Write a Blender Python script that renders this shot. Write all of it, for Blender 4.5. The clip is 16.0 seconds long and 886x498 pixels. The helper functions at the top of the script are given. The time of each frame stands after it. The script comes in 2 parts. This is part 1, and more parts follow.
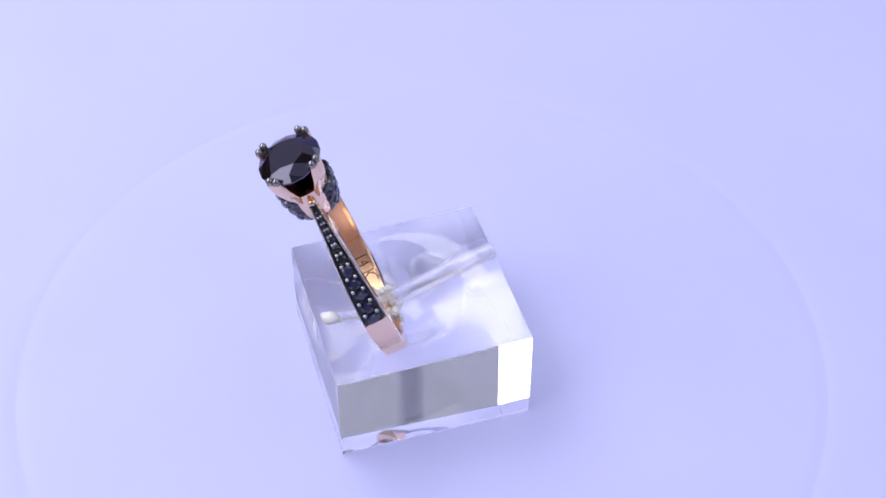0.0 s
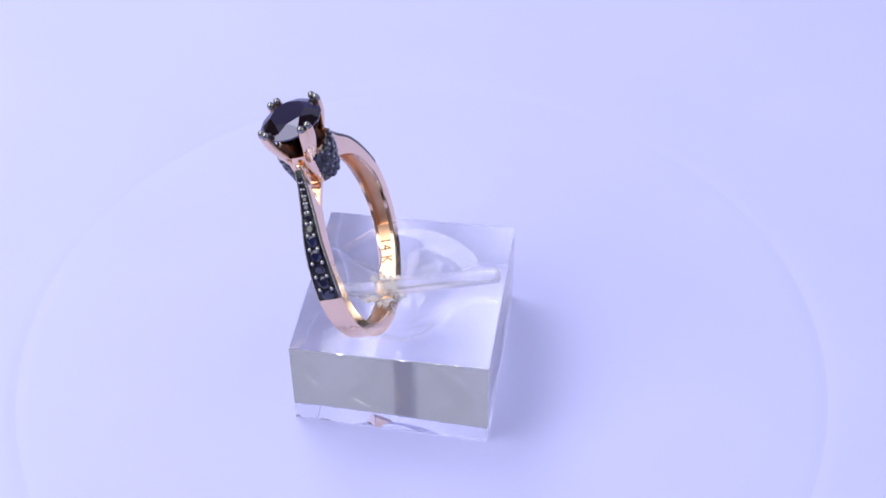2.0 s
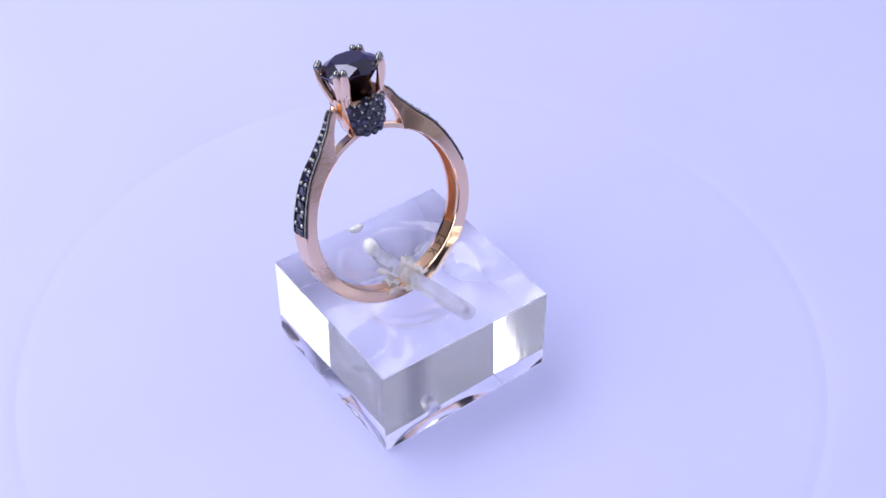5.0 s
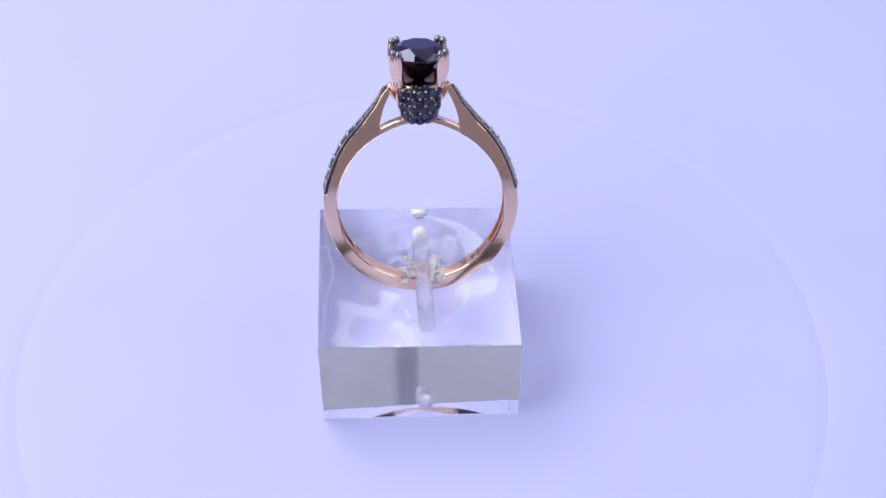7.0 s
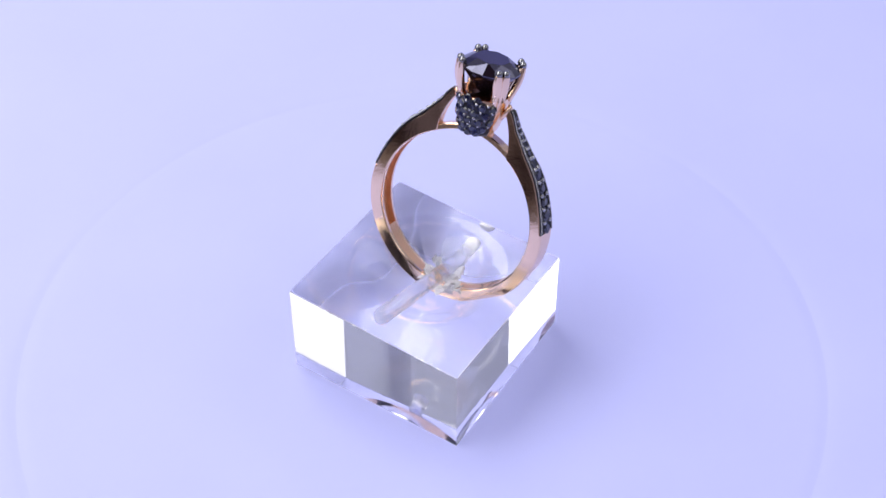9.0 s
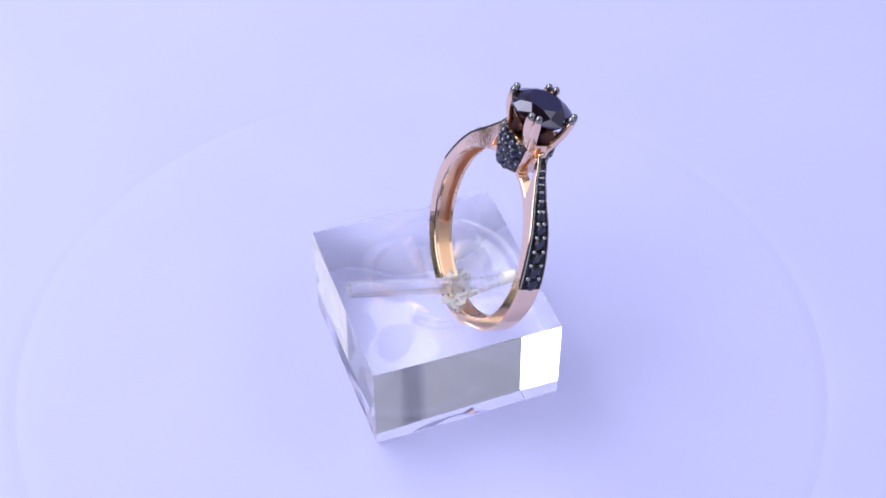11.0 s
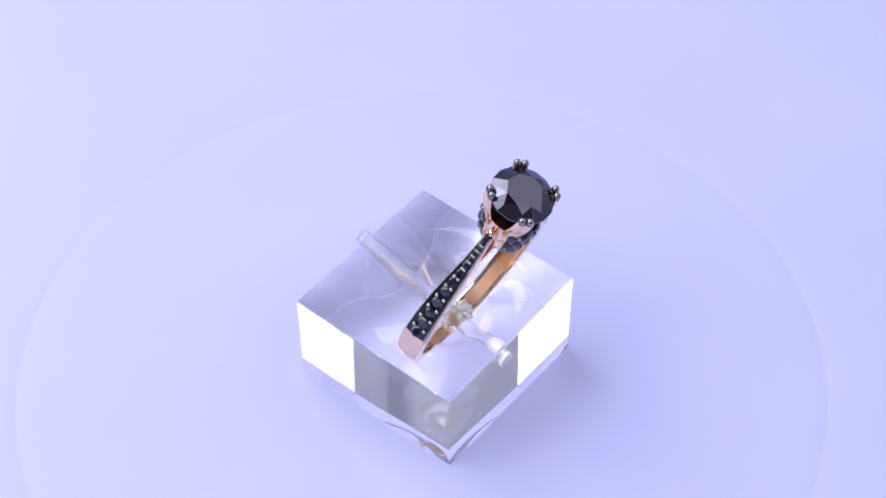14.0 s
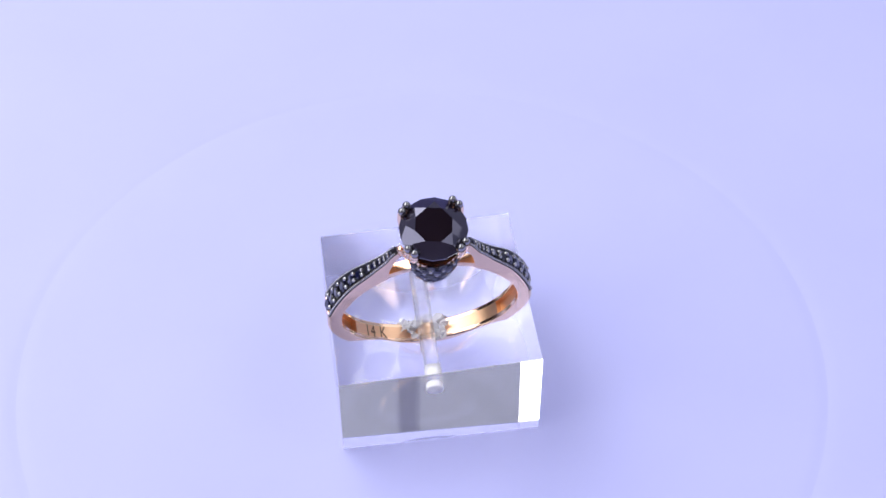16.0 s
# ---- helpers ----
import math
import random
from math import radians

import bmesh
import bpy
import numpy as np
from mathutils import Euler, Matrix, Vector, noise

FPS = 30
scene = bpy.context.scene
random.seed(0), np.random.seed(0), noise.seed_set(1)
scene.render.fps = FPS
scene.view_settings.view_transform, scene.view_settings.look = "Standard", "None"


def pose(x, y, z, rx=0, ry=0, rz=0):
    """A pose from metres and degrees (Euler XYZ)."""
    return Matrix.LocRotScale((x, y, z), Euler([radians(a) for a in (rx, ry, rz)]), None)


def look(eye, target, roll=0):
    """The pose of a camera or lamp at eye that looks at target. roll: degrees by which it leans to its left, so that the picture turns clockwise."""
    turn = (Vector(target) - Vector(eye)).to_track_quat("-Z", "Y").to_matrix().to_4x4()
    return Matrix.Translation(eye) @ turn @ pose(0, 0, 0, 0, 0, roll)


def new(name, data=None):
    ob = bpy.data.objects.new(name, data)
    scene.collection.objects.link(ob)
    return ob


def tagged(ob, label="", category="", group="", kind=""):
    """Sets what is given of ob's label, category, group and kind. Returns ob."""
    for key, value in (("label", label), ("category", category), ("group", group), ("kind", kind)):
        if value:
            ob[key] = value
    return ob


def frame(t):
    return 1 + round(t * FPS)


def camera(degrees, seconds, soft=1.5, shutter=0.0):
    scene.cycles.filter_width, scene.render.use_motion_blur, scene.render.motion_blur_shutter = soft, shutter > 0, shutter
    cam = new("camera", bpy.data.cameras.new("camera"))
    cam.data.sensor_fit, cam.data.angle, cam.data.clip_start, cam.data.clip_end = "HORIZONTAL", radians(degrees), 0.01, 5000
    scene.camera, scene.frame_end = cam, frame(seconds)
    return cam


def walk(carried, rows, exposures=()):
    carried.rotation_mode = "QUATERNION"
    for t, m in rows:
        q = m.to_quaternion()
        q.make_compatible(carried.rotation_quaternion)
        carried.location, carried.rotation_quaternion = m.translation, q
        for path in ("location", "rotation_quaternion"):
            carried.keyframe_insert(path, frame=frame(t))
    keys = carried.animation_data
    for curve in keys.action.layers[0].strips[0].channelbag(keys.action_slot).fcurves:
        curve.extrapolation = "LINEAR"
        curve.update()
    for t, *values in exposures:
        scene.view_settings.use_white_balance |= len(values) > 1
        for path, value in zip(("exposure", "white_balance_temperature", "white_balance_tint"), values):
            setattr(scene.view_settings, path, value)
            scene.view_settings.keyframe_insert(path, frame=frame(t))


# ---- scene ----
cam = camera(30.92, 16.0, soft=1.6)
MM = 0.001
STILL = look((2.222 * MM, -111.446 * MM, 131.731 * MM), (2.222 * MM, 0, 16.16 * MM), -0.126)
walk(cam, [(0, STILL), (16, STILL)], exposures=[(0, -0.015), (1, 0.02), (4, 0.045), (7, 0.0), (9, 0.015), (12.5, 0.03), (14, 0.045), (16, 0.015)])

# ---------------------------------------------------------------- light
world = bpy.data.worlds.new("world")
scene.world = world
world.use_nodes = True
world.node_tree.nodes["Background"].inputs[0].default_value = (0.78, 0.80, 1.07, 1)
world.node_tree.nodes["Background"].inputs[1].default_value = 0.435


def softbox(name, eye, target, wide, high, watts, colour=(1, 1, 1)):
    lamp = bpy.data.lights.new(name, "AREA")
    lamp.shape, lamp.size, lamp.size_y = "RECTANGLE", wide, high
    lamp.energy, lamp.color = watts, colour
    ob = new(name, lamp)
    ob.matrix_world = look(eye, target)
    return ob


softbox("softbox_key", (-0.193, 0.193, 0.42), (0, 0, 0.01), 0.32, 0.32, 1.3, (1, 0.99, 0.98))
softbox("softbox_side", (-0.322, -0.115, 0.335), (0, 0, 0.01), 0.36, 0.48, 1.46, (1, 0.99, 0.98))
softbox("softbox_back", (0.335, 0.105, 0.36), (0, 0, 0.01), 0.50, 0.26, 0.33, (1, 0.99, 0.98))
softbox("softbox_fill", (0.286, -0.237, 0.38), (0, 0, 0.01), 0.24, 0.24, 0.19, (1, 0.99, 0.98))


# ---------------------------------------------------------------- materials
def material(name, colour, rough=0.5, metal=0.0, ior=1.5, transmission=0.0, specular=0.5,
             mottle=0.0, mottle_scale=300.0, bump=0.0, bump_scale=2000.0, rough_var=0.0, per_object=0.0, clear=0.0, bump_detail=5, stretch=None):
    m = bpy.data.materials.new(name)
    m.use_nodes = True
    nt = m.node_tree
    b = nt.nodes["Principled BSDF"]
    b.inputs["Base Color"].default_value = (*colour, 1)
    b.inputs["Roughness"].default_value = rough
    b.inputs["Metallic"].default_value = metal
    b.inputs["IOR"].default_value = ior
    b.inputs["Transmission Weight"].default_value = transmission
    b.inputs["Specular IOR Level"].default_value = specular
    link = nt.links.new
    co = nt.nodes.new("ShaderNodeTexCoord")
    if mottle or per_object:
        mix = nt.nodes.new("ShaderNodeHueSaturation")
        mix.inputs["Color"].default_value = (*colour, 1)
        if per_object:
            info = nt.nodes.new("ShaderNodeObjectInfo")
            rng = nt.nodes.new("ShaderNodeMapRange")
            rng.inputs["To Min"].default_value, rng.inputs["To Max"].default_value = 1 - per_object, 1 + per_object
            link(info.outputs["Random"], rng.inputs["Value"])
        else:
            n = nt.nodes.new("ShaderNodeTexNoise")
            n.inputs["Scale"].default_value, n.inputs["Detail"].default_value = mottle_scale, 6
            link(co.outputs["Object"], n.inputs["Vector"])
            rng = nt.nodes.new("ShaderNodeMapRange")
            rng.inputs["From Min"].default_value, rng.inputs["From Max"].default_value = 0.3, 0.7
            rng.inputs["To Min"].default_value, rng.inputs["To Max"].default_value = 1 - mottle, 1 + mottle
            link(n.outputs["Fac"], rng.inputs["Value"])
        link(rng.outputs[0], mix.inputs["Value"])
        link(mix.outputs[0], b.inputs["Base Color"])
    if rough_var:
        n = nt.nodes.new("ShaderNodeTexNoise")
        n.inputs["Scale"].default_value, n.inputs["Detail"].default_value = mottle_scale * 2, 4
        link(co.outputs["Object"], n.inputs["Vector"])
        rng = nt.nodes.new("ShaderNodeMapRange")
        rng.inputs["From Min"].default_value, rng.inputs["From Max"].default_value = 0.3, 0.7
        rng.inputs["To Min"].default_value, rng.inputs["To Max"].default_value = max(0, rough - rough_var), rough + rough_var
        link(n.outputs["Fac"], rng.inputs["Value"])
        link(rng.outputs[0], b.inputs["Roughness"])
    if bump:
        n = nt.nodes.new("ShaderNodeTexNoise")
        n.inputs["Scale"].default_value, n.inputs["Detail"].default_value = bump_scale, bump_detail
        if stretch:
            mp = nt.nodes.new("ShaderNodeMapping")
            mp.inputs["Scale"].default_value = stretch
            link(co.outputs["Object"], mp.inputs["Vector"])
            link(mp.outputs[0], n.inputs["Vector"])
        else:
            link(co.outputs["Object"], n.inputs["Vector"])
        bp = nt.nodes.new("ShaderNodeBump")
        bp.inputs["Strength"].default_value, bp.inputs["Distance"].default_value = bump, 0.0001
        link(n.outputs["Fac"], bp.inputs["Height"])
        link(bp.outputs[0], b.inputs["Normal"])
    if clear:
        straight = nt.nodes.new("ShaderNodeBsdfTransparent")
        blend = nt.nodes.new("ShaderNodeMixShader")
        blend.inputs[0].default_value = clear
        link(b.outputs[0], blend.inputs[1])
        link(straight.outputs[0], blend.inputs[2])
        link(blend.outputs[0], nt.nodes["Material Output"].inputs["Surface"])
    return m


LAVENDER = (0.535, 0.556, 0.96)
paper = material("lavender_paper", LAVENDER, 0.7, mottle=0.02, mottle_scale=40, bump=0.05, bump_scale=3000)
disc_paint = material("lavender_matte_plastic", LAVENDER, 0.7, mottle=0.015, mottle_scale=60)
acrylic = material("clear_acrylic", (1.0, 1.0, 1.0), 0.10, ior=1.49, transmission=1.0)
acrylic_base = material("ground_clear_acrylic", (1.0, 1.0, 1.0), 0.035, ior=1.49, transmission=1.0)
acrylic_side = material("sawn_clear_acrylic", (0.99, 0.985, 1.0), 0.03, ior=1.49, transmission=1.0,
                        bump=0.03, bump_scale=700, bump_detail=1, stretch=(1, 1, 0.06))
ground_edge = material("ground_acrylic_edge", (0.98, 0.98, 1.0), 0.3, ior=1.49, transmission=1.0, bump=0.1, bump_scale=900)
rod_acrylic = material("cloudy_acrylic", (0.98, 0.98, 1.0), 0.07, ior=1.49, transmission=0.92, bump=0.04, bump_scale=700, clear=0.45)
sawn = material("sawn_white_acrylic", (0.97, 0.97, 1.0), 0.5, ior=1.45, transmission=0.1, bump=0.2, bump_scale=1500)
gold = material("rose_gold", (0.94, 0.68, 0.485), 0.09, 1.0, mottle=0.03, mottle_scale=500, rough_var=0.035, bump=0.08, bump_scale=4500)
# satin finish; its extra orange paints in light bounced between gold faces
gold_satin_warmed = material("rose_gold_satin_warmed", (0.93, 0.58, 0.36), 0.30, 1.0, mottle=0.05, mottle_scale=600, bump=0.12, bump_scale=2500)
seat_glint = material("dark_amber_glint", (0.20, 0.085, 0.04), 0.25, 1.0, mottle=0.3, mottle_scale=900)
rhodium = material("black_rhodium", (0.06, 0.06, 0.065), 0.28, 1.0, mottle=0.15, mottle_scale=900)
bead_bright = material("bright_rhodium", (0.46, 0.46, 0.47), 0.12, 1.0)
bead_metal = material("dark_chrome_rhodium", (0.30, 0.30, 0.315), 0.15, 1.0)
stone_black = material("black_diamond", (0.009, 0.005, 0.008), 0.02, ior=2.2, mottle=0.3, mottle_scale=700)
# bluish cast of the stone's reflections painted in as a specular tint
stone_black.node_tree.nodes["Principled BSDF"].inputs["Specular Tint"].default_value = (0.70, 0.70, 1.0, 1)
sapphire = material("dark_blue_sapphire", (0.005, 0.007, 0.034), 0.04, ior=1.77, per_object=0.8)
engraved = material("engraved_gold", (0.10, 0.05, 0.03), 0.6)
foil = material("clear_crumpled_film", (0.96, 0.96, 1.0), 0.10, ior=1.45, transmission=0.5, bump=0.2, bump_scale=900)
wall_paint = material("pinkish_grey_wall_paint", (0.42, 0.37, 0.41), 0.8, mottle=0.04, mottle_scale=6)
# red-brown picked for how it looks mirrored in the gold
panel_dark = material("dark_brown_panel_paint", (0.045, 0.025, 0.031), 0.7, mottle=0.1, mottle_scale=8)
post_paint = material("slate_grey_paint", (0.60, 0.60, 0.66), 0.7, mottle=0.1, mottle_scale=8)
overhead_panel_paint = material("dark_overhead_panel_paint", (0.062, 0.042, 0.046), 0.8, mottle=0.05, mottle_scale=6)
# unseen table, tinted so the gold mirroring it turns red-brown
table_paint = material("dark_brown_laminate", (0.032, 0.017, 0.022), 0.6, mottle=0.1, mottle_scale=30)


# ---------------------------------------------------------------- mesh helpers
def mesh_of(name, bm, mat, smooth=False):
    me = bpy.data.meshes.new(name)
    bmesh.ops.recalc_face_normals(bm, faces=bm.faces[:])
    for f in bm.faces:
        f.smooth = smooth
    bm.to_mesh(me)
    bm.free()
    me.materials.append(mat)
    return me


def part(name, bm, mat, parent, label="", smooth=False):
    ob = new(name, mesh_of(name, bm, mat, smooth))
    ob.parent = parent
    return tagged(ob, label)


def piece(name, me, parent, m):
    ob = new(name, me)
    ob.parent = parent
    ob.matrix_basis = m
    return ob


def sharp_by_angle(ob, degrees=32):
    me = ob.data
    bm = bmesh.new()
    bm.from_mesh(me)
    for f in bm.faces:
        f.smooth = True
    for e in bm.edges:
        if len(e.link_faces) == 2 and e.calc_face_angle(0) > radians(degrees):
            e.smooth = False
    bm.to_mesh(me)
    bm.free()


def lerp(a, b, k):
    return a + (b - a) * k


def curve_at(keys, s):
    """Smooth value at s through (s, value) keys."""
    xs = [k[0] for k in keys]
    if s <= xs[0]:
        return keys[0][1]
    if s >= xs[-1]:
        return keys[-1][1]
    i = max(j for j in range(len(xs)) if xs[j] <= s)
    n = len(keys)
    p = [np.array(keys[min(max(i + d, 0), n - 1)][1], float) for d in (-1, 0, 1, 2)]
    k = (s - xs[i]) / (xs[i + 1] - xs[i])
    return 0.5 * (2 * p[1] + (p[2] - p[0]) * k + (2 * p[0] - 5 * p[1] + 4 * p[2] - p[3]) * k * k + (3 * p[1] - p[0] - 3 * p[2] + p[3]) * k ** 3)


def sweep(loops, closed_ends=True):
    """A tube through equal loops of points, in millimetres."""
    bm = bmesh.new()
    rows = [[bm.verts.new(Vector(p) * MM) for p in loop] for loop in loops]
    n = len(rows[0])
    for a, b in zip(rows, rows[1:]):
        for i in range(n):
            bm.faces.new((a[i], a[(i + 1) % n], b[(i + 1) % n], b[i]))
    if closed_ends:
        bm.faces.new(rows[0])
        bm.faces.new(rows[-1][::-1])
    return bm


def ball(radius, u=14, v=9):
    bm = bmesh.new()
    bmesh.ops.create_uvsphere(bm, u_segments=u, v_segments=v, radius=radius * MM)
    return bm


# ---------------------------------------------------------------- setting
def slab(name, x0, x1, y0, y1, z0, z1, mat, label, bevel=0.0):
    bm = bmesh.new()
    bmesh.ops.create_cube(bm, size=1)
    for v in bm.verts:
        v.co = Vector((lerp(x0, x1, v.co.x + 0.5), lerp(y0, y1, v.co.y + 0.5), lerp(z0, z1, v.co.z + 0.5)))
    if bevel:
        bmesh.ops.bevel(bm, geom=bm.edges[:], offset=bevel, segments=2, affect="EDGES")
    return tagged(new(name, mesh_of(name, bm, mat)), label, kind="structure")


slab("floor", -0.9, 0.9, -0.9, 0.9, -0.05, -0.0016, table_paint, "dark brown table top under the paper sheet, added for dark reflections in the gold")
slab("wall_north", -0.45, 0.45, 0.602, 0.612, -0.05, 0.36, paper, "lavender paper sheet hanging behind the table")
# added post, unseen itself: refracts as a darker band in the block's front
slab("band_post_north", -0.031, -0.017, 0.614, 0.63, -0.05, 1.25, post_paint, "slate grey upright post added out of view, for a darker band in the block")
slab("wall_south", -0.9, 0.9, -0.62, -0.60, -0.05, 0.9, wall_paint, "plain pinkish grey studio wall")
# added out of view: darkens what the gold mirrors on the left
slab("dark_panel_west", -0.72, -0.70, -0.598, 0.598, -0.0014, 0.30, panel_dark, "dark brown panel added out of view beside the table, mirrored by the gold")
# added out of view: gives stone and gold something dark to mirror
slab("dark_panel_above", -0.14, 0.32, -0.16, 0.26, 0.62, 0.64, overhead_panel_paint, "plain dark panel added out of view, for dark reflections in stone and gold")


def circle_of(bm, r, z, n=192):
    return [bm.verts.new((r * MM * math.cos(2 * math.pi * i / n), r * MM * math.sin(2 * math.pi * i / n), z * MM)) for i in range(n)]


def lathe(bm, rows, closed=False):
    for a, b in zip(rows, rows[1:] + rows[:1] if closed else rows[1:]):
        for i in range(len(a)):
            bm.faces.new((a[i], a[(i + 1) % len(a)], b[(i + 1) % len(b)], b[i]))


def paper_sheet():
    """The sheet on the table, cut out round the turntable."""
    bm = bmesh.new()
    n = 192
    prof = [(43.02, -1.4), (43.02, -0.10), (43.3, -0.088), (43.7, -0.04), (44.1, -0.011), (44.7, 0.0)]
    rows = [circle_of(bm, r, z) for r, z in prof]

    def border(z):
        out = []
        for i in range(n):
            a = 2 * math.pi * i / n
            c, d = math.cos(a), math.sin(a)
            # left edge kept close, so the gold mirrors the dark table past it
            k = min((0.45 if c > 0 else 0.10) / max(abs(c), 1e-9), (0.60 if d > 0 else 0.598) / max(abs(d), 1e-9))
            if c < 0 and d < 0.6 * c:   # sheet widened out of view, so the gold mirrors paper here
                k = min((0.10 - 0.06 * 0.45) / (-c + 0.45 * d) if -c + 0.45 * d > 0 else 9.0, 0.598 / -d)
            out.append(bm.verts.new((k * c, k * d, z)))
        return out

    rows += [border(0.0), border(-0.0014)]
    lathe(bm, rows, True)
    ob = tagged(new("backdrop", mesh_of("backdrop", bm, paper)), "lavender paper sheet cut out round the turntable", kind="structure")
    sharp_by_angle(ob, 50)


paper_sheet()


def turntable():
    thing = tagged(new("turntable"), "round matte lavender turntable slowly turning in the paper", "turntable")
    bm = bmesh.new()
    rows = [circle_of(bm, r, z) for r, z in ((41.2, -0.6), (41.2, 0.0))]
    lathe(bm, rows)
    bm.faces.new(rows[-1])
    bm.faces.new(rows[0][::-1])
    part("disc", bm, disc_paint, thing)
    bm = bmesh.new()
    prof = [(41.15, -0.6), (43.06, -0.6), (43.06, -0.102), (42.7, -0.088), (42.3, -0.04), (41.9, -0.011), (41.4, -0.001), (41.15, -0.001)]
    lathe(bm, [circle_of(bm, r, z) for r, z in prof], True)
    sharp_by_angle(part("rim", bm, disc_paint, thing, "rounded outer rim"), 40)
    return thing


# ---------------------------------------------------------------- acrylic block
BX, BY, BW, BD, BH = -1.543, -0.412, 20.0, 20.205, 10.822
TILT_X, TILT_Y = 0.0290, -0.0336
BOWL_X, BOWL_Y, BOWL_R, BOWL_POWER, BOWL_DEEP = -2.2, -0.5, 5.7, 2.7, 4.1


def acrylic_block():
    """A clear block with a smooth polished hollow in its top, its origin under its middle."""
    thing = tagged(new("display_block"), "clear square acrylic display block with a hollowed top on the turntable", "display stand")
    n = 64
    hx, hy = BW / 2, BD / 2
    cx, cy = BOWL_X - BX, BOWL_Y - BY
    rnd = random.Random(11)

    def top(x, y):
        r = math.hypot(x - cx, y - cy)
        return BH + TILT_X * (x + BX) + TILT_Y * (y + BY) - BOWL_DEEP * math.exp(-(r / BOWL_R) ** BOWL_POWER)

    # walls with a chipped upper edge
    bm = bmesh.new()
    inset = 0.05
    xs, ys = np.linspace(-hx + inset, hx - inset, n + 1).tolist(), np.linspace(-hy + inset, hy - inset, n + 1).tolist()
    border = [(x, ys[0]) for x in xs[:n]] + [(xs[n], y) for y in ys[:n]] + [(x, ys[n]) for x in xs[:0:-1]] + [(xs[0], y) for y in ys[:0:-1]]
    rim, edge, foot = [], [], []
    for x, y in border:
        ox, oy = x * hx / (hx - inset), y * hy / (hy - inset)
        rim.append(bm.verts.new(Vector((x, y, top(x, y))) * MM))
        edge.append(bm.verts.new(Vector((ox, oy, top(x, y) - 0.04 - 0.16 * rnd.random() ** 10)) * MM))
        foot.append(bm.verts.new(Vector((ox, oy, 0.0)) * MM))
    m = len(rim)
    for upper, lower, kind in ((rim, edge, 1), (edge, foot, 0)):
        for k in range(m):
            bm.faces.new((upper[k], lower[k], lower[(k + 1) % m], upper[(k + 1) % m])).material_index = kind
    me = bpy.data.meshes.new("block")
    bm.to_mesh(me)
    bm.free()
    me.materials.append(acrylic_side)
    me.materials.append(ground_edge)
    walls = new("block", me)
    walls.parent = thing

    # polished top with its hollow, and polished base: faces split off the solid block
    bm = bmesh.new()
    grid = [[bm.verts.new(Vector((x, y, top(x, y))) * MM) for x in xs] for y in ys]
    for j in range(n):
        for i in range(n):
            bm.faces.new((grid[j][i], grid[j][i + 1], grid[j + 1][i + 1], grid[j + 1][i]))
    upper_face = part("block_top", bm, acrylic, thing, "polished hollowed acrylic top", smooth=True)
    base = bmesh.new()
    base.faces.new([base.verts.new(Vector((x, y, 0.0)) * MM) for x, y in ((-hx, -hy), (-hx, hy), (hx, hy), (hx, -hy))])
    me = bpy.data.meshes.new("block_base")
    base.to_mesh(me)
    base.free()
    me.materials.append(acrylic_base)
    bottom = new("block_base", me)
    bottom.parent = thing
    # cast no shadow, which brightens the disc under the block
    for ob in (upper_face, bottom):
        ob.visible_shadow = False
    return thing


def acrylic_rod():
    """A slim cloudy rod along local x, its origin at its raised end."""
    thing = tagged(new("acrylic_rod"), "slim cloudy acrylic rod holding the ring in the block", "rod")
    prof = [(0.0, 0.62), (-0.12, 0.80), (-0.35, 0.86), (-6, 0.86), (-12, 0.86), (-18.6, 0.86), (-19.2, 0.74), (-19.5, 0.45)]
    loops = [[(x, r * math.cos(2 * math.pi * i / 28), r * math.sin(2 * math.pi * i / 28)) for i in range(28)] for x, r in prof]
    ob = part("rod", sweep(loops), rod_acrylic, thing)
    sharp_by_angle(ob, 40)
    for x0, x1 in ((-18.0, -19.6),):
        loops = []
        for x, r in ((x0, 0.45), (lerp(x0, x1, 0.12), 0.72), (lerp(x0, x1, 0.4), 0.875), (lerp(x0, x1, 0.85), 0.872), (x1, 0.55)):
            loops.append([(x, r * math.cos(2 * math.pi * i / 28), r * math.sin(2 * math.pi * i / 28)) for i in range(28)])
        sharp_by_angle(part("sawn_end", sweep(loops), sawn, thing, "whitish sawn rod end"), 50)
    return thing


# ---------------------------------------------------------------- ring
# In the ring's space x runs across the finger hole, y along it, z to the stone; millimetres from the hole's centre.
RIN = 8.58
OUTLINE = [(0, 9.98), (60, 9.98), (95, 9.98), (108, 9.92), (118.4, 10.0), (132.6, 10.33), (146.7, 10.75), (157.8, 11.7), (166, 13.1)]
WIDTH = [(0, 2.0), (50, 2.15), (98, 2.45), (120, 2.25), (140, 1.75), (158, 1.15), (166, 0.85)]
SPLIT = 152.0


def at(phi, r, y=0.0, side=1):
    a = radians(phi)
    return Vector((side * r * math.sin(a), y, -r * math.cos(a)))


def inner_radius(phi):
    if phi <= SPLIT:
        return RIN
    return RIN + (12.15 - RIN) * ((phi - SPLIT) / (166 - SPLIT)) ** 0.9


def outer_radius(phi):
    return float(curve_at(OUTLINE, phi))


def band_width(phi):
    return float(curve_at(WIDTH, phi))


def groove(phi):
    """How deep the hollow inside the shoulder is."""
    return 0.55 if 56 <= phi <= 147 else 0.0


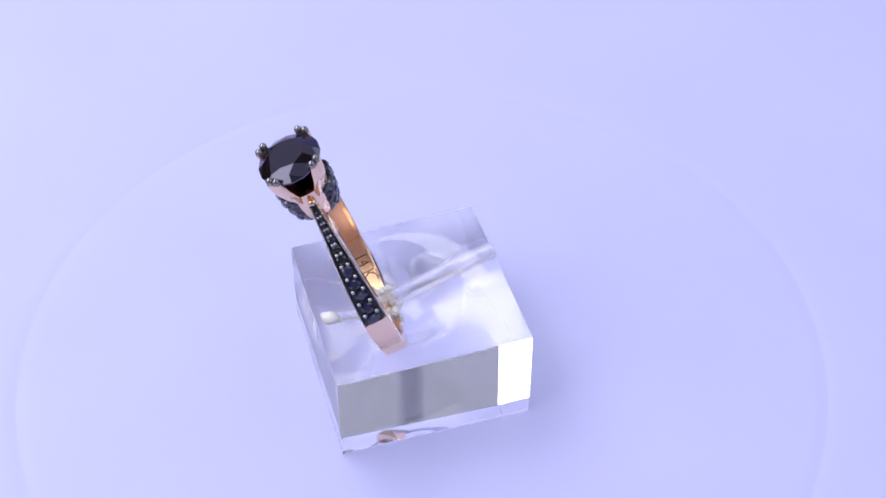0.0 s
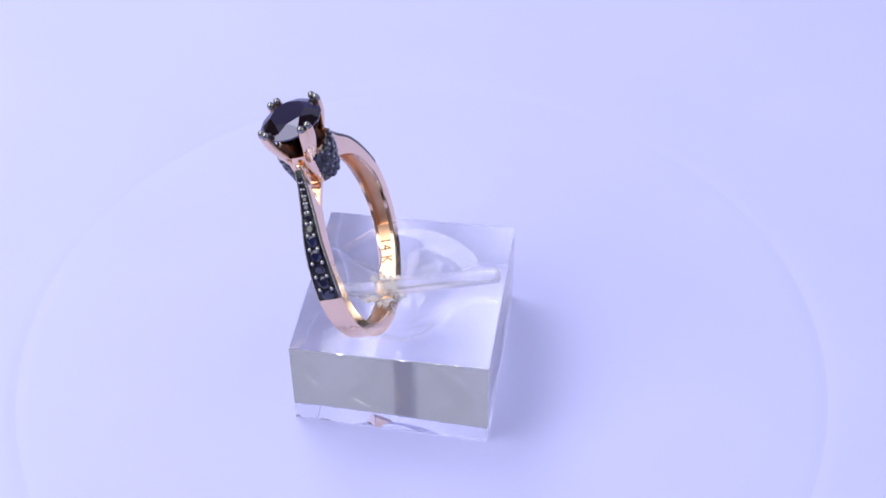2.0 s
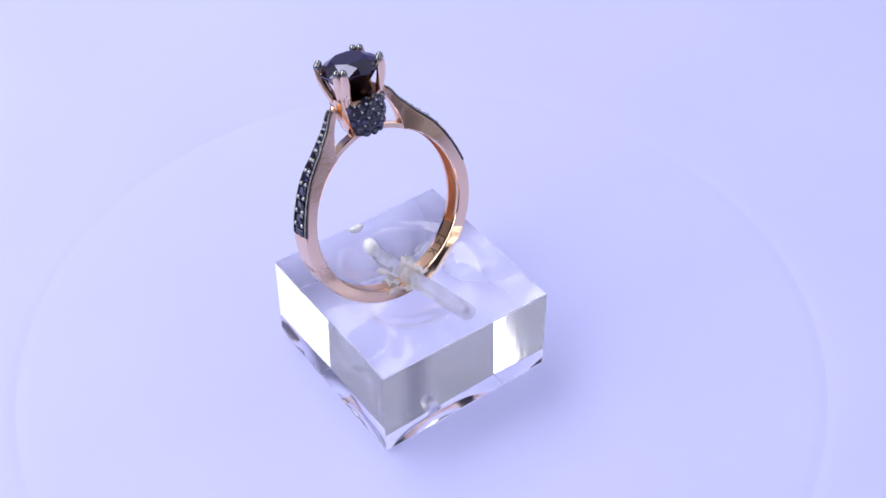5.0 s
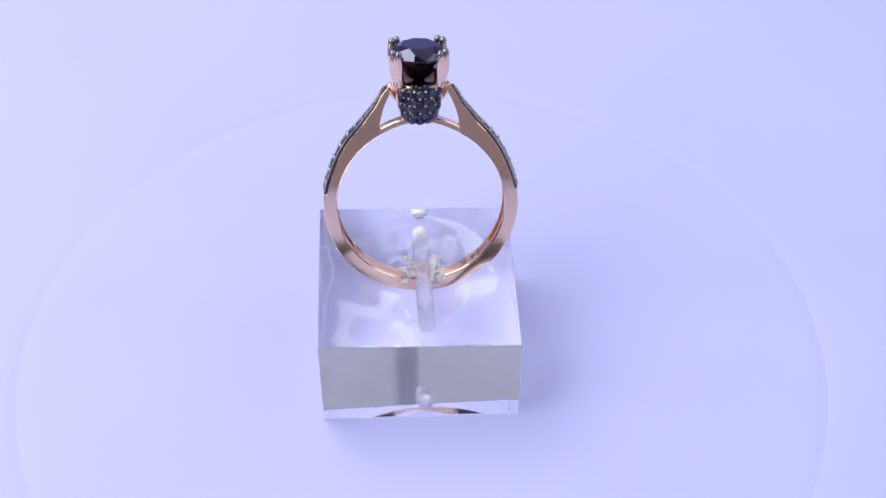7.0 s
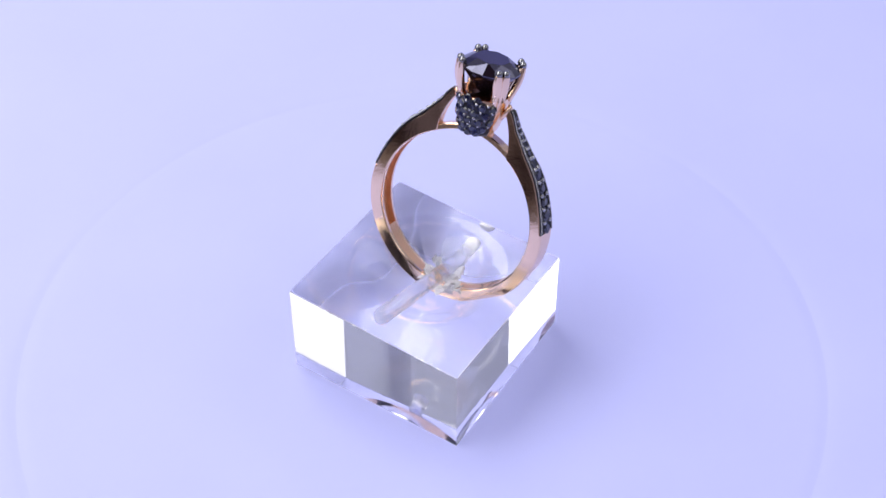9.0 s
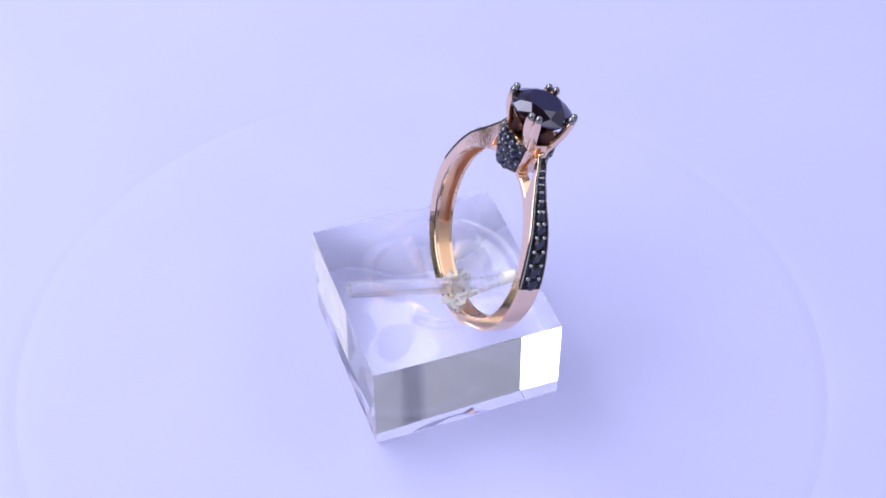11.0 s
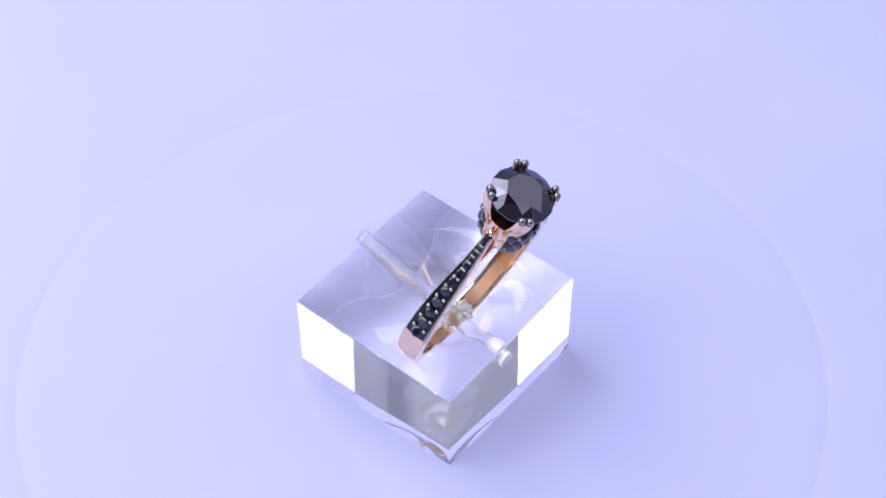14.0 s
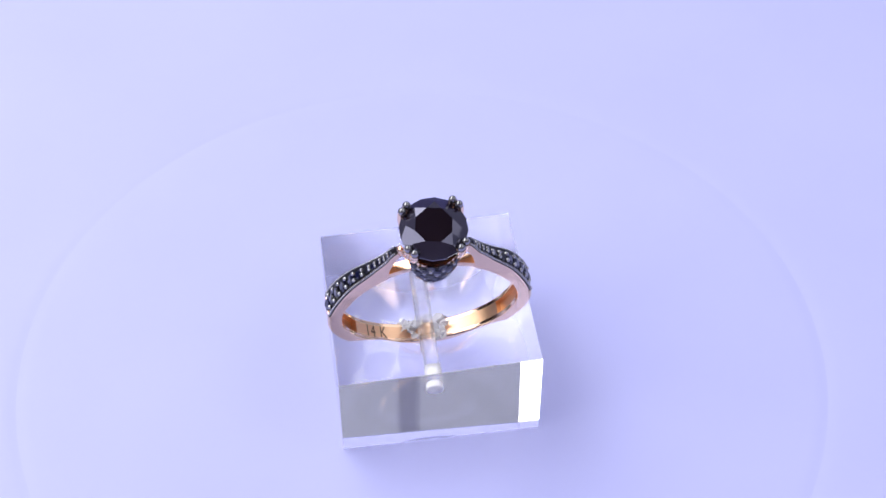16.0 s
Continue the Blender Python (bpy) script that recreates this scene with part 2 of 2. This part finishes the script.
def shank_loop(phi, side):
    w, ro, ri = band_width(phi) / 2, outer_radius(phi), inner_radius(phi)
    if phi > 99:
        ro -= 0.16
    g, gw = groove(phi), w * 0.6
    b = 0.13 if phi < 150 else 0.08
    sec = [(-w, ri + b), (-w, ro - b), (-w + b * 0.35, ro - b * 0.35), (-w + b, ro), (0, ro + (0.03 if phi < 99 else 0)), (w - b, ro), (w - b * 0.35, ro - b * 0.35), (w, ro - b),
           (w, ri + b), (w - b * 0.35, ri + b * 0.35), (w - b, ri), (gw, ri), (gw * 0.96, ri + g), (0, ri + g), (-gw * 0.96, ri + g), (-gw, ri), (-w + b, ri), (-w + b * 0.35, ri + b * 0.35)]
    return [at(phi, r, y, side) for y, r in sec]


def gold_ring():
    ring = tagged(new("ring"), "rose gold ring with round black stone and blue pave shoulders", "ring")
    # shank: one sweep over both sides, from one shoulder's tip to the other's
    stops = sorted({*np.arange(0, 166.01, 2.0).tolist(), 55.8, 146.8, 147.2, 98.8, 99.2, 56.2})
    loops = [shank_loop(p, -1) for p in reversed(stops) if p > 0]
    loops = [[Vector((v.x, v.y, v.z)) for v in loop] for loop in loops] + [shank_loop(p, 1) for p in stops]
    ob = part("shank", sweep(loops), gold, ring, "polished rose gold shank, hollowed inside the shoulders")
    ob.data.materials.append(gold_satin_warmed)
    for f in ob.data.polygons[:-2]:
        if f.index % 18 in (11, 12, 13, 14):
            f.material_index = 1
    sharp_by_angle(ob, 23)

    # bridge: the thin bar that closes the circle under the setting
    bars = []
    for p in np.arange(149, 211.1, 2.0):
        q = min(p, 360 - p)
        w = 0.56
        rise = 0.32 * max(0.0, (q - 155) / 25)
        ri, ro = RIN + 0.01 + rise, RIN + 0.62 + rise
        sec = [(-w, ri + 0.08), (-w, ro - 0.1), (-w + 0.1, ro), (w - 0.1, ro), (w, ro - 0.1), (w, ri + 0.08), (w - 0.08, ri), (-w + 0.08, ri)]
        bars.append([at(p, r, y) for y, r in sec])
    ob = part("bridge", sweep(bars), gold, ring)
    sharp_by_angle(ob, 23)

    # engraved mark inside the shank
    font = bpy.data.curves.new("mark", "FONT")
    font.body, font.size, font.space_word, font.space_character = "14 K", 1.3, 0.95, 1.12
    holder = bpy.data.objects.new("mark", font)
    scene.collection.objects.link(holder)
    bpy.context.view_layer.update()
    flat = holder.to_mesh()
    bm = bmesh.new()
    bm.from_mesh(flat)
    holder.to_mesh_clear()
    bpy.data.objects.remove(holder)
    bmesh.ops.subdivide_edges(bm, edges=bm.edges[:], cuts=1)
    for v in bm.verts:
        phi = 46.2 - math.degrees(v.co.x / RIN)
        v.co = at(phi, RIN - 0.012, 0.62 - v.co.y * 1.38, 1) * MM
    part("engraved_mark", bm, engraved, ring, "engraved 14 K mark")

    # pave on both shoulders
    gem_small = gem_mesh("pave_stone", 0.5, 8, sapphire, crown=0.16)
    bead = mesh_of("bead", ball(0.25, 12, 8), bead_bright, True)
    rnd = random.Random(23)
    for side in (1, -1):
        bed = []
        for p in np.arange(99.4, 165.6, 1.5):
            w, ro = band_width(p) / 2 - 0.05, outer_radius(p)
            sec = [(-w, ro - 0.2), (-w, ro - 0.02), (-w + 0.16, ro - 0.02), (-w + 0.24, ro - 0.1), (w - 0.24, ro - 0.1), (w - 0.16, ro - 0.02), (w, ro - 0.02), (w, ro - 0.2)]
            bed.append([at(p, r, y, side) for y, r in sec])
        sharp_by_angle(part("pave_bed", sweep(bed), rhodium, ring, "blackened metal pave bed"), 30)
        # stones, each turned to the surface
        phi = 102.0
        places = []
        while phi < 163.5:
            size = min(1.32, (band_width(phi) - 0.36) * 0.74)
            size = max(size, 0.5)
            places.append((phi, size))
            step = math.degrees((size * 1.04) / outer_radius(phi))
            slant = 1.0 if phi < 146 else 0.86
            phi += step * slant
        for phi, size in places:
            d = surface_pose(phi, side, 0.0, 0.0) @ pose(0, 0, 0, rnd.uniform(-11, 11), rnd.uniform(-11, 11), rnd.uniform(0, 45))
            piece("pave_stone", gem_small, ring, d @ Matrix.Diagonal((size, size, size * 0.9, 1)))
        for (a, sa), (b, sb) in zip(places, places[1:]):
            mid = (a + b) / 2
            w = max(band_width(mid) / 2 - 0.60, 0.14)
            for y in (-w, w):
                k = 0.30 + 0.66 * min(1, sa / 1.1)
                piece("bead", bead, ring, surface_pose(mid, side, y, 0.05) @ Matrix.Diagonal((k, k, k * 1.1, 1)))
        # milgrain along both edges
        for edge in (1, -1):
            bm = bmesh.new()
            phi = 99.6
            while phi < 165:
                y = edge * (band_width(phi) / 2 - 0.12)
                m = surface_pose(phi, side, y, 0.035)
                bmesh.ops.create_icosphere(bm, subdivisions=1, radius=0.11 * MM, matrix=m)
                phi += math.degrees(0.215 / outer_radius(phi)) * (1.0 if phi < 146 else 0.75)
            part("milgrain", bm, bead_bright, ring, smooth=True)

    # setting cup
    cup = []
    for z, rx, ry in ((9.2, 1.35, 1.4), (9.35, 1.8, 1.9), (9.8, 2.05, 2.2), (10.8, 2.3, 2.45), (11.8, 2.45, 2.6), (12.9, 2.5, 2.62), (13.3, 2.4, 2.5), (13.2, 2.0, 2.05), (10.5, 1.0, 1.0)):
        cup.append([(rx * math.cos(2 * math.pi * i / 40), ry * math.sin(2 * math.pi * i / 40), z) for i in range(40)])
    sharp_by_angle(part("setting_cup", sweep(cup), gold, ring), 50)
    # seat under the stone, the dark amber glints there put into its colour
    seat = [[(r * math.cos(2 * math.pi * i / 32), r * math.sin(2 * math.pi * i / 32), z) for i in range(32)] for r, z in ((1.0, 11.0), (2.05, 12.8), (2.3, 13.36), (2.1, 13.42), (1.3, 13.3), (0.4, 13.2))]
    sharp_by_angle(part("seat", sweep(seat), seat_glint, ring, "seat under the stone, its colour painting in dark amber glints"), 40)
    # blackened pave panels on the cup's two faces
    rows = ((9.62, 2.16, 3), (10.2, 2.34, 4), (11.0, 2.52, 5), (11.8, 2.66, 4), (12.55, 2.7, 5), (13.15, 2.62, 2))
    cup_gem = gem_mesh("cup_stone", 0.5, 8, sapphire, crown=0.2)
    for face in (1, -1):
        panel = []
        for z, ry in ((9.2, 1.85), (9.35, 2.1), (9.8, 2.3), (10.8, 2.56), (11.8, 2.7), (12.8, 2.72), (13.2, 2.65)):
            rx = ry - 0.2
            half = 60 if z < 13.0 else 24
            angs = [radians(-half + 2 * half * i / 14) for i in range(15)]
            panel.append([(rx * math.sin(a), face * ry * math.cos(a), z) for a in angs] + [((rx - 0.4) * math.sin(a), face * (ry - 0.4) * math.cos(a), z) for a in reversed(angs)])
        sharp_by_angle(part("pave_panel", sweep(panel), rhodium, ring, "blackened metal pave panel"), 40)
        for j, (z, ry, count) in enumerate(rows):
            rx = ry - 0.2
            for i in range(count):
                a = radians((i - (count - 1) / 2) * 25.5)
                pos = Vector((rx * math.sin(a), face * ry * math.cos(a), z))
                out = Vector((math.sin(a), face * math.cos(a), -0.22 if z < 11.2 else 0.08)).normalized()
                m = Matrix.Translation((pos + out * 0.03) * MM) @ out.to_track_quat("Z", "Y").to_matrix().to_4x4()
                piece("pave_stone", cup_gem, ring, m @ pose(0, 0, 0, rnd.uniform(-12, 12), rnd.uniform(-12, 12), rnd.uniform(0, 45)) @ Matrix.Diagonal((0.92, 0.92, 0.9, 1)))
                a2 = a + radians(12.7)
                for dz in (0.36,):
                    pos = Vector((rx * math.sin(a2), face * ry * math.cos(a2), z + dz))
                    out2 = Vector((math.sin(a2), face * math.cos(a2), -0.1)).normalized()
                    if abs(a2) < radians(58) and z + dz < 13.0:
                        piece("bead", bead, ring, Matrix.Translation((pos + out2 * 0.1) * MM) @ Matrix.Diagonal((0.72, 0.72, 0.72, 1)))

    # four double prongs with beaded tips
    tip = mesh_of("prong_tip", ball(0.37, 18, 12), bead_metal, True)
    for sx in (1, -1):
        for sy in (1, -1):
            for k in (-1, 1):
                head = Vector((sx * 2.36, sy * 2.14, 16.4))
                along = Vector((-sx * 2.14, sy * 2.36, 0)).normalized()
                foot = Vector((sx * 1.9, sy * 1.1, 12.5))
                keys = [(0, foot + along * k * 0.16), (0.3, Vector((sx * 2.08, sy * 1.38, 13.5)) + along * k * 0.22), (0.65, Vector((sx * 2.3, sy * 1.85, 14.9)) + along * k * 0.3), (1, head + along * k * 0.36)]
                loops = []
                for s in np.linspace(0, 1, 9):
                    c = Vector(curve_at([(a, tuple(b)) for a, b in keys], float(s)))
                    r = curve_at([(0, 0.45), (0.4, 0.54), (0.8, 0.52), (1, 0.40)], float(s))
                    r = float(r)
                    rad = Vector((c.x, c.y, 0)).normalized()
                    tan = Vector((-rad.y, rad.x, 0))
                    loops.append([c + rad * r * 0.8 * math.cos(2 * math.pi * i / 12) + tan * r * math.sin(2 * math.pi * i / 12) for i in range(12)])
                prong = part("prong", sweep(loops), gold, ring, smooth=False)
                sharp_by_angle(prong, 60)
                piece("prong_tip", tip, prong, Matrix.Translation((head + along * k * 0.37 + Vector((-sx * 0.05, -sy * 0.05, 0.18))) * MM) @ Matrix.Diagonal((1, 1, 1.15, 1)))

    # side collars where the shoulders meet the prongs
    for sx in (1, -1):
        loops = []
        for z, x, r in ((11.2, 2.3, 0.35), (12.0, 2.75, 0.5), (12.6, 2.95, 0.46), (12.95, 2.9, 0.22)):
            loops.append([(sx * (x + r * 0.7 * math.cos(2 * math.pi * i / 14)), r * math.sin(2 * math.pi * i / 14), z) for i in range(14)])
        sharp_by_angle(part("collar", sweep(loops), gold, ring), 60)

    # centre stone
    me = brilliant("centre_stone", 3.08, stone_black)
    ob = new("centre_stone", me)
    ob.parent = ring
    ob.matrix_basis = Matrix.Translation((0, 0, 16.05 * MM)) @ Matrix.Rotation(radians(12), 4, "Z")
    tagged(ob, "round brilliant-cut black stone")
    return ring


def surface_pose(phi, side, y, lift):
    """A pose on the shoulder's outer face, its z outwards."""
    p0, p1 = at(phi - 0.5, outer_radius(phi - 0.5), 0, side), at(phi + 0.5, outer_radius(phi + 0.5), 0, side)
    t = (p1 - p0).normalized()
    yv = Vector((0, 1, 0))
    n = t.cross(yv) * side
    if n.dot(at(phi, 1, 0, side)) < 0:
        n = -n
    pos = at(phi, outer_radius(phi), y, side) + n * lift
    m = Matrix((t, n.cross(t), n)).transposed().to_4x4()
    return Matrix.Translation(pos * MM) @ m


def gem_mesh(name, r, n, mat, crown=0.18):
    """A small cut stone: table, crown and girdle over a short base, 1 mm across for r = 0.5."""
    loops = []
    for rr, z, off in ((r * 0.9, -0.12, 0), (r, 0.0, 0), (r * 0.98, 0.03, 0), (r * 0.58, crown, 0.5)):
        loops.append([(rr * math.cos(2 * math.pi * (i + off) / n), rr * math.sin(2 * math.pi * (i + off) / n), z) for i in range(n)])
    return mesh_of(name, sweep(loops), mat)


def brilliant(name, r, mat):
    """A round brilliant with its girdle at z = 0."""
    bm = bmesh.new()
    pts = []
    for i in range(8):
        a = 2 * math.pi * i / 8
        pts.append((0.57 * r * math.cos(a), 0.57 * r * math.sin(a), 0.30 * r))
        h = a + math.pi / 8
        pts.append((0.80 * r * math.cos(h), 0.80 * r * math.sin(h), 0.178 * r))
        pts.append((0.66 * r * math.cos(h), 0.66 * r * math.sin(h), -0.44 * r))
        pts.append((0.34 * r * math.cos(a), 0.34 * r * math.sin(a), -0.80 * r))
    for i in range(16):
        a = 2 * math.pi * i / 16
        for z in (0.025, -0.025):
            pts.append((r * math.cos(a), r * math.sin(a), z * r))
    pts.append((0, 0, -1.0 * r))
    for p in pts:
        bm.verts.new(Vector(p) * MM)
    bmesh.ops.convex_hull(bm, input=bm.verts[:])
    bmesh.ops.dissolve_limit(bm, angle_limit=radians(1.0), verts=bm.verts[:], edges=bm.edges[:])
    return mesh_of(name, bm, mat)


# ---------------------------------------------------------------- crumpled film round the ring's foot
def crumpled_film():
    thing = tagged(new("crumpled_film"), "crumpled clear film wedged round the foot of the ring", "film")
    rnd = random.Random(5)
    for n, (x, y, z, size, lean) in enumerate(((0.7, 1.2, 0.9, 1.7, 20), (0.6, -1.4, 0.9, 1.7, -25), (-0.5, 1.4, 1.1, 1.5, 40), (-0.7, -1.2, 1.0, 1.6, -40), (1.3, 0.5, 0.2, 1.9, 5), (1.2, -1.9, 0.5, 1.2, 15), (1.0, 2.1, 0.6, 1.2, -15))):
        bm = bmesh.new()
        bmesh.ops.create_grid(bm, x_segments=6, y_segments=4, size=size * 0.5 * MM)
        for v in bm.verts:
            v.co += Vector((rnd.uniform(-0.2, 0.2), rnd.uniform(-0.2, 0.2), rnd.uniform(-0.3, 0.3))) * MM
        ret = bmesh.ops.extrude_face_region(bm, geom=bm.faces[:])
        for g in ret["geom"]:
            if isinstance(g, bmesh.types.BMVert):
                g.co += Vector((0, 0, 0.09)) * MM
        m = pose(x * MM, y * MM, z * MM, lean, rnd.uniform(-35, 35), rnd.uniform(0, 90))
        bmesh.ops.transform(bm, matrix=m, verts=bm.verts[:])
        part("fold", bm, foil, thing)
    return thing


# ---------------------------------------------------------------- placing
table = turntable()
block = acrylic_block()
rod = acrylic_rod()
ring = gold_ring()
film_bits = crumpled_film()

RING_Z = Vector((-0.340, 0.0087, 0.940)).normalized()
RING_X = Vector((-0.024, 0.999, -0.010))
RING_X = (RING_X - RING_Z * RING_X.dot(RING_Z)).normalized()
RING_Y = RING_Z.cross(RING_X)
RING_O = Vector((-12.49, 0.34, 31.90)) - RING_Z * 16.6
RING_M = Matrix.Translation(RING_O * MM) @ Matrix((RING_X, RING_Y, RING_Z)).transposed().to_4x4()
BLOCK_M = Matrix.Translation((BX * MM, BY * MM, 0.05 * MM))
ROD_M = Matrix.Translation((7.9 * MM, 0.3 * MM, 13.45 * MM)) @ pose(0, 0, 0, 0, -18.5, 0.5)
FILM_M = Matrix.Translation((-4.3 * MM, 0.15 * MM, 8.0 * MM))

# the turntable's turn, degrees every half second; it gathers speed
TURN = [16.55, 10.54, 4.25, -2.32, -9.13, -16.17, -23.42, -30.88, -38.52, -46.33, -54.30, -62.42, -70.69, -79.08, -87.60, -96.24, -105.00,
        -113.87, -122.85, -131.94, -141.14, -150.45, -159.87, -169.42, -179.09, -188.89, -198.82, -208.91, -219.15, -229.56, -240.16, -250.94, -261.94]


def motions():
    for thing, rest in ((table, Matrix()), (block, BLOCK_M), (rod, ROD_M), (ring, RING_M), (film_bits, FILM_M)):
        walk(thing, [(i * 0.5, pose(0, 0, 0, 0, 0, a) @ rest) for i, a in enumerate(TURN)])


motions()
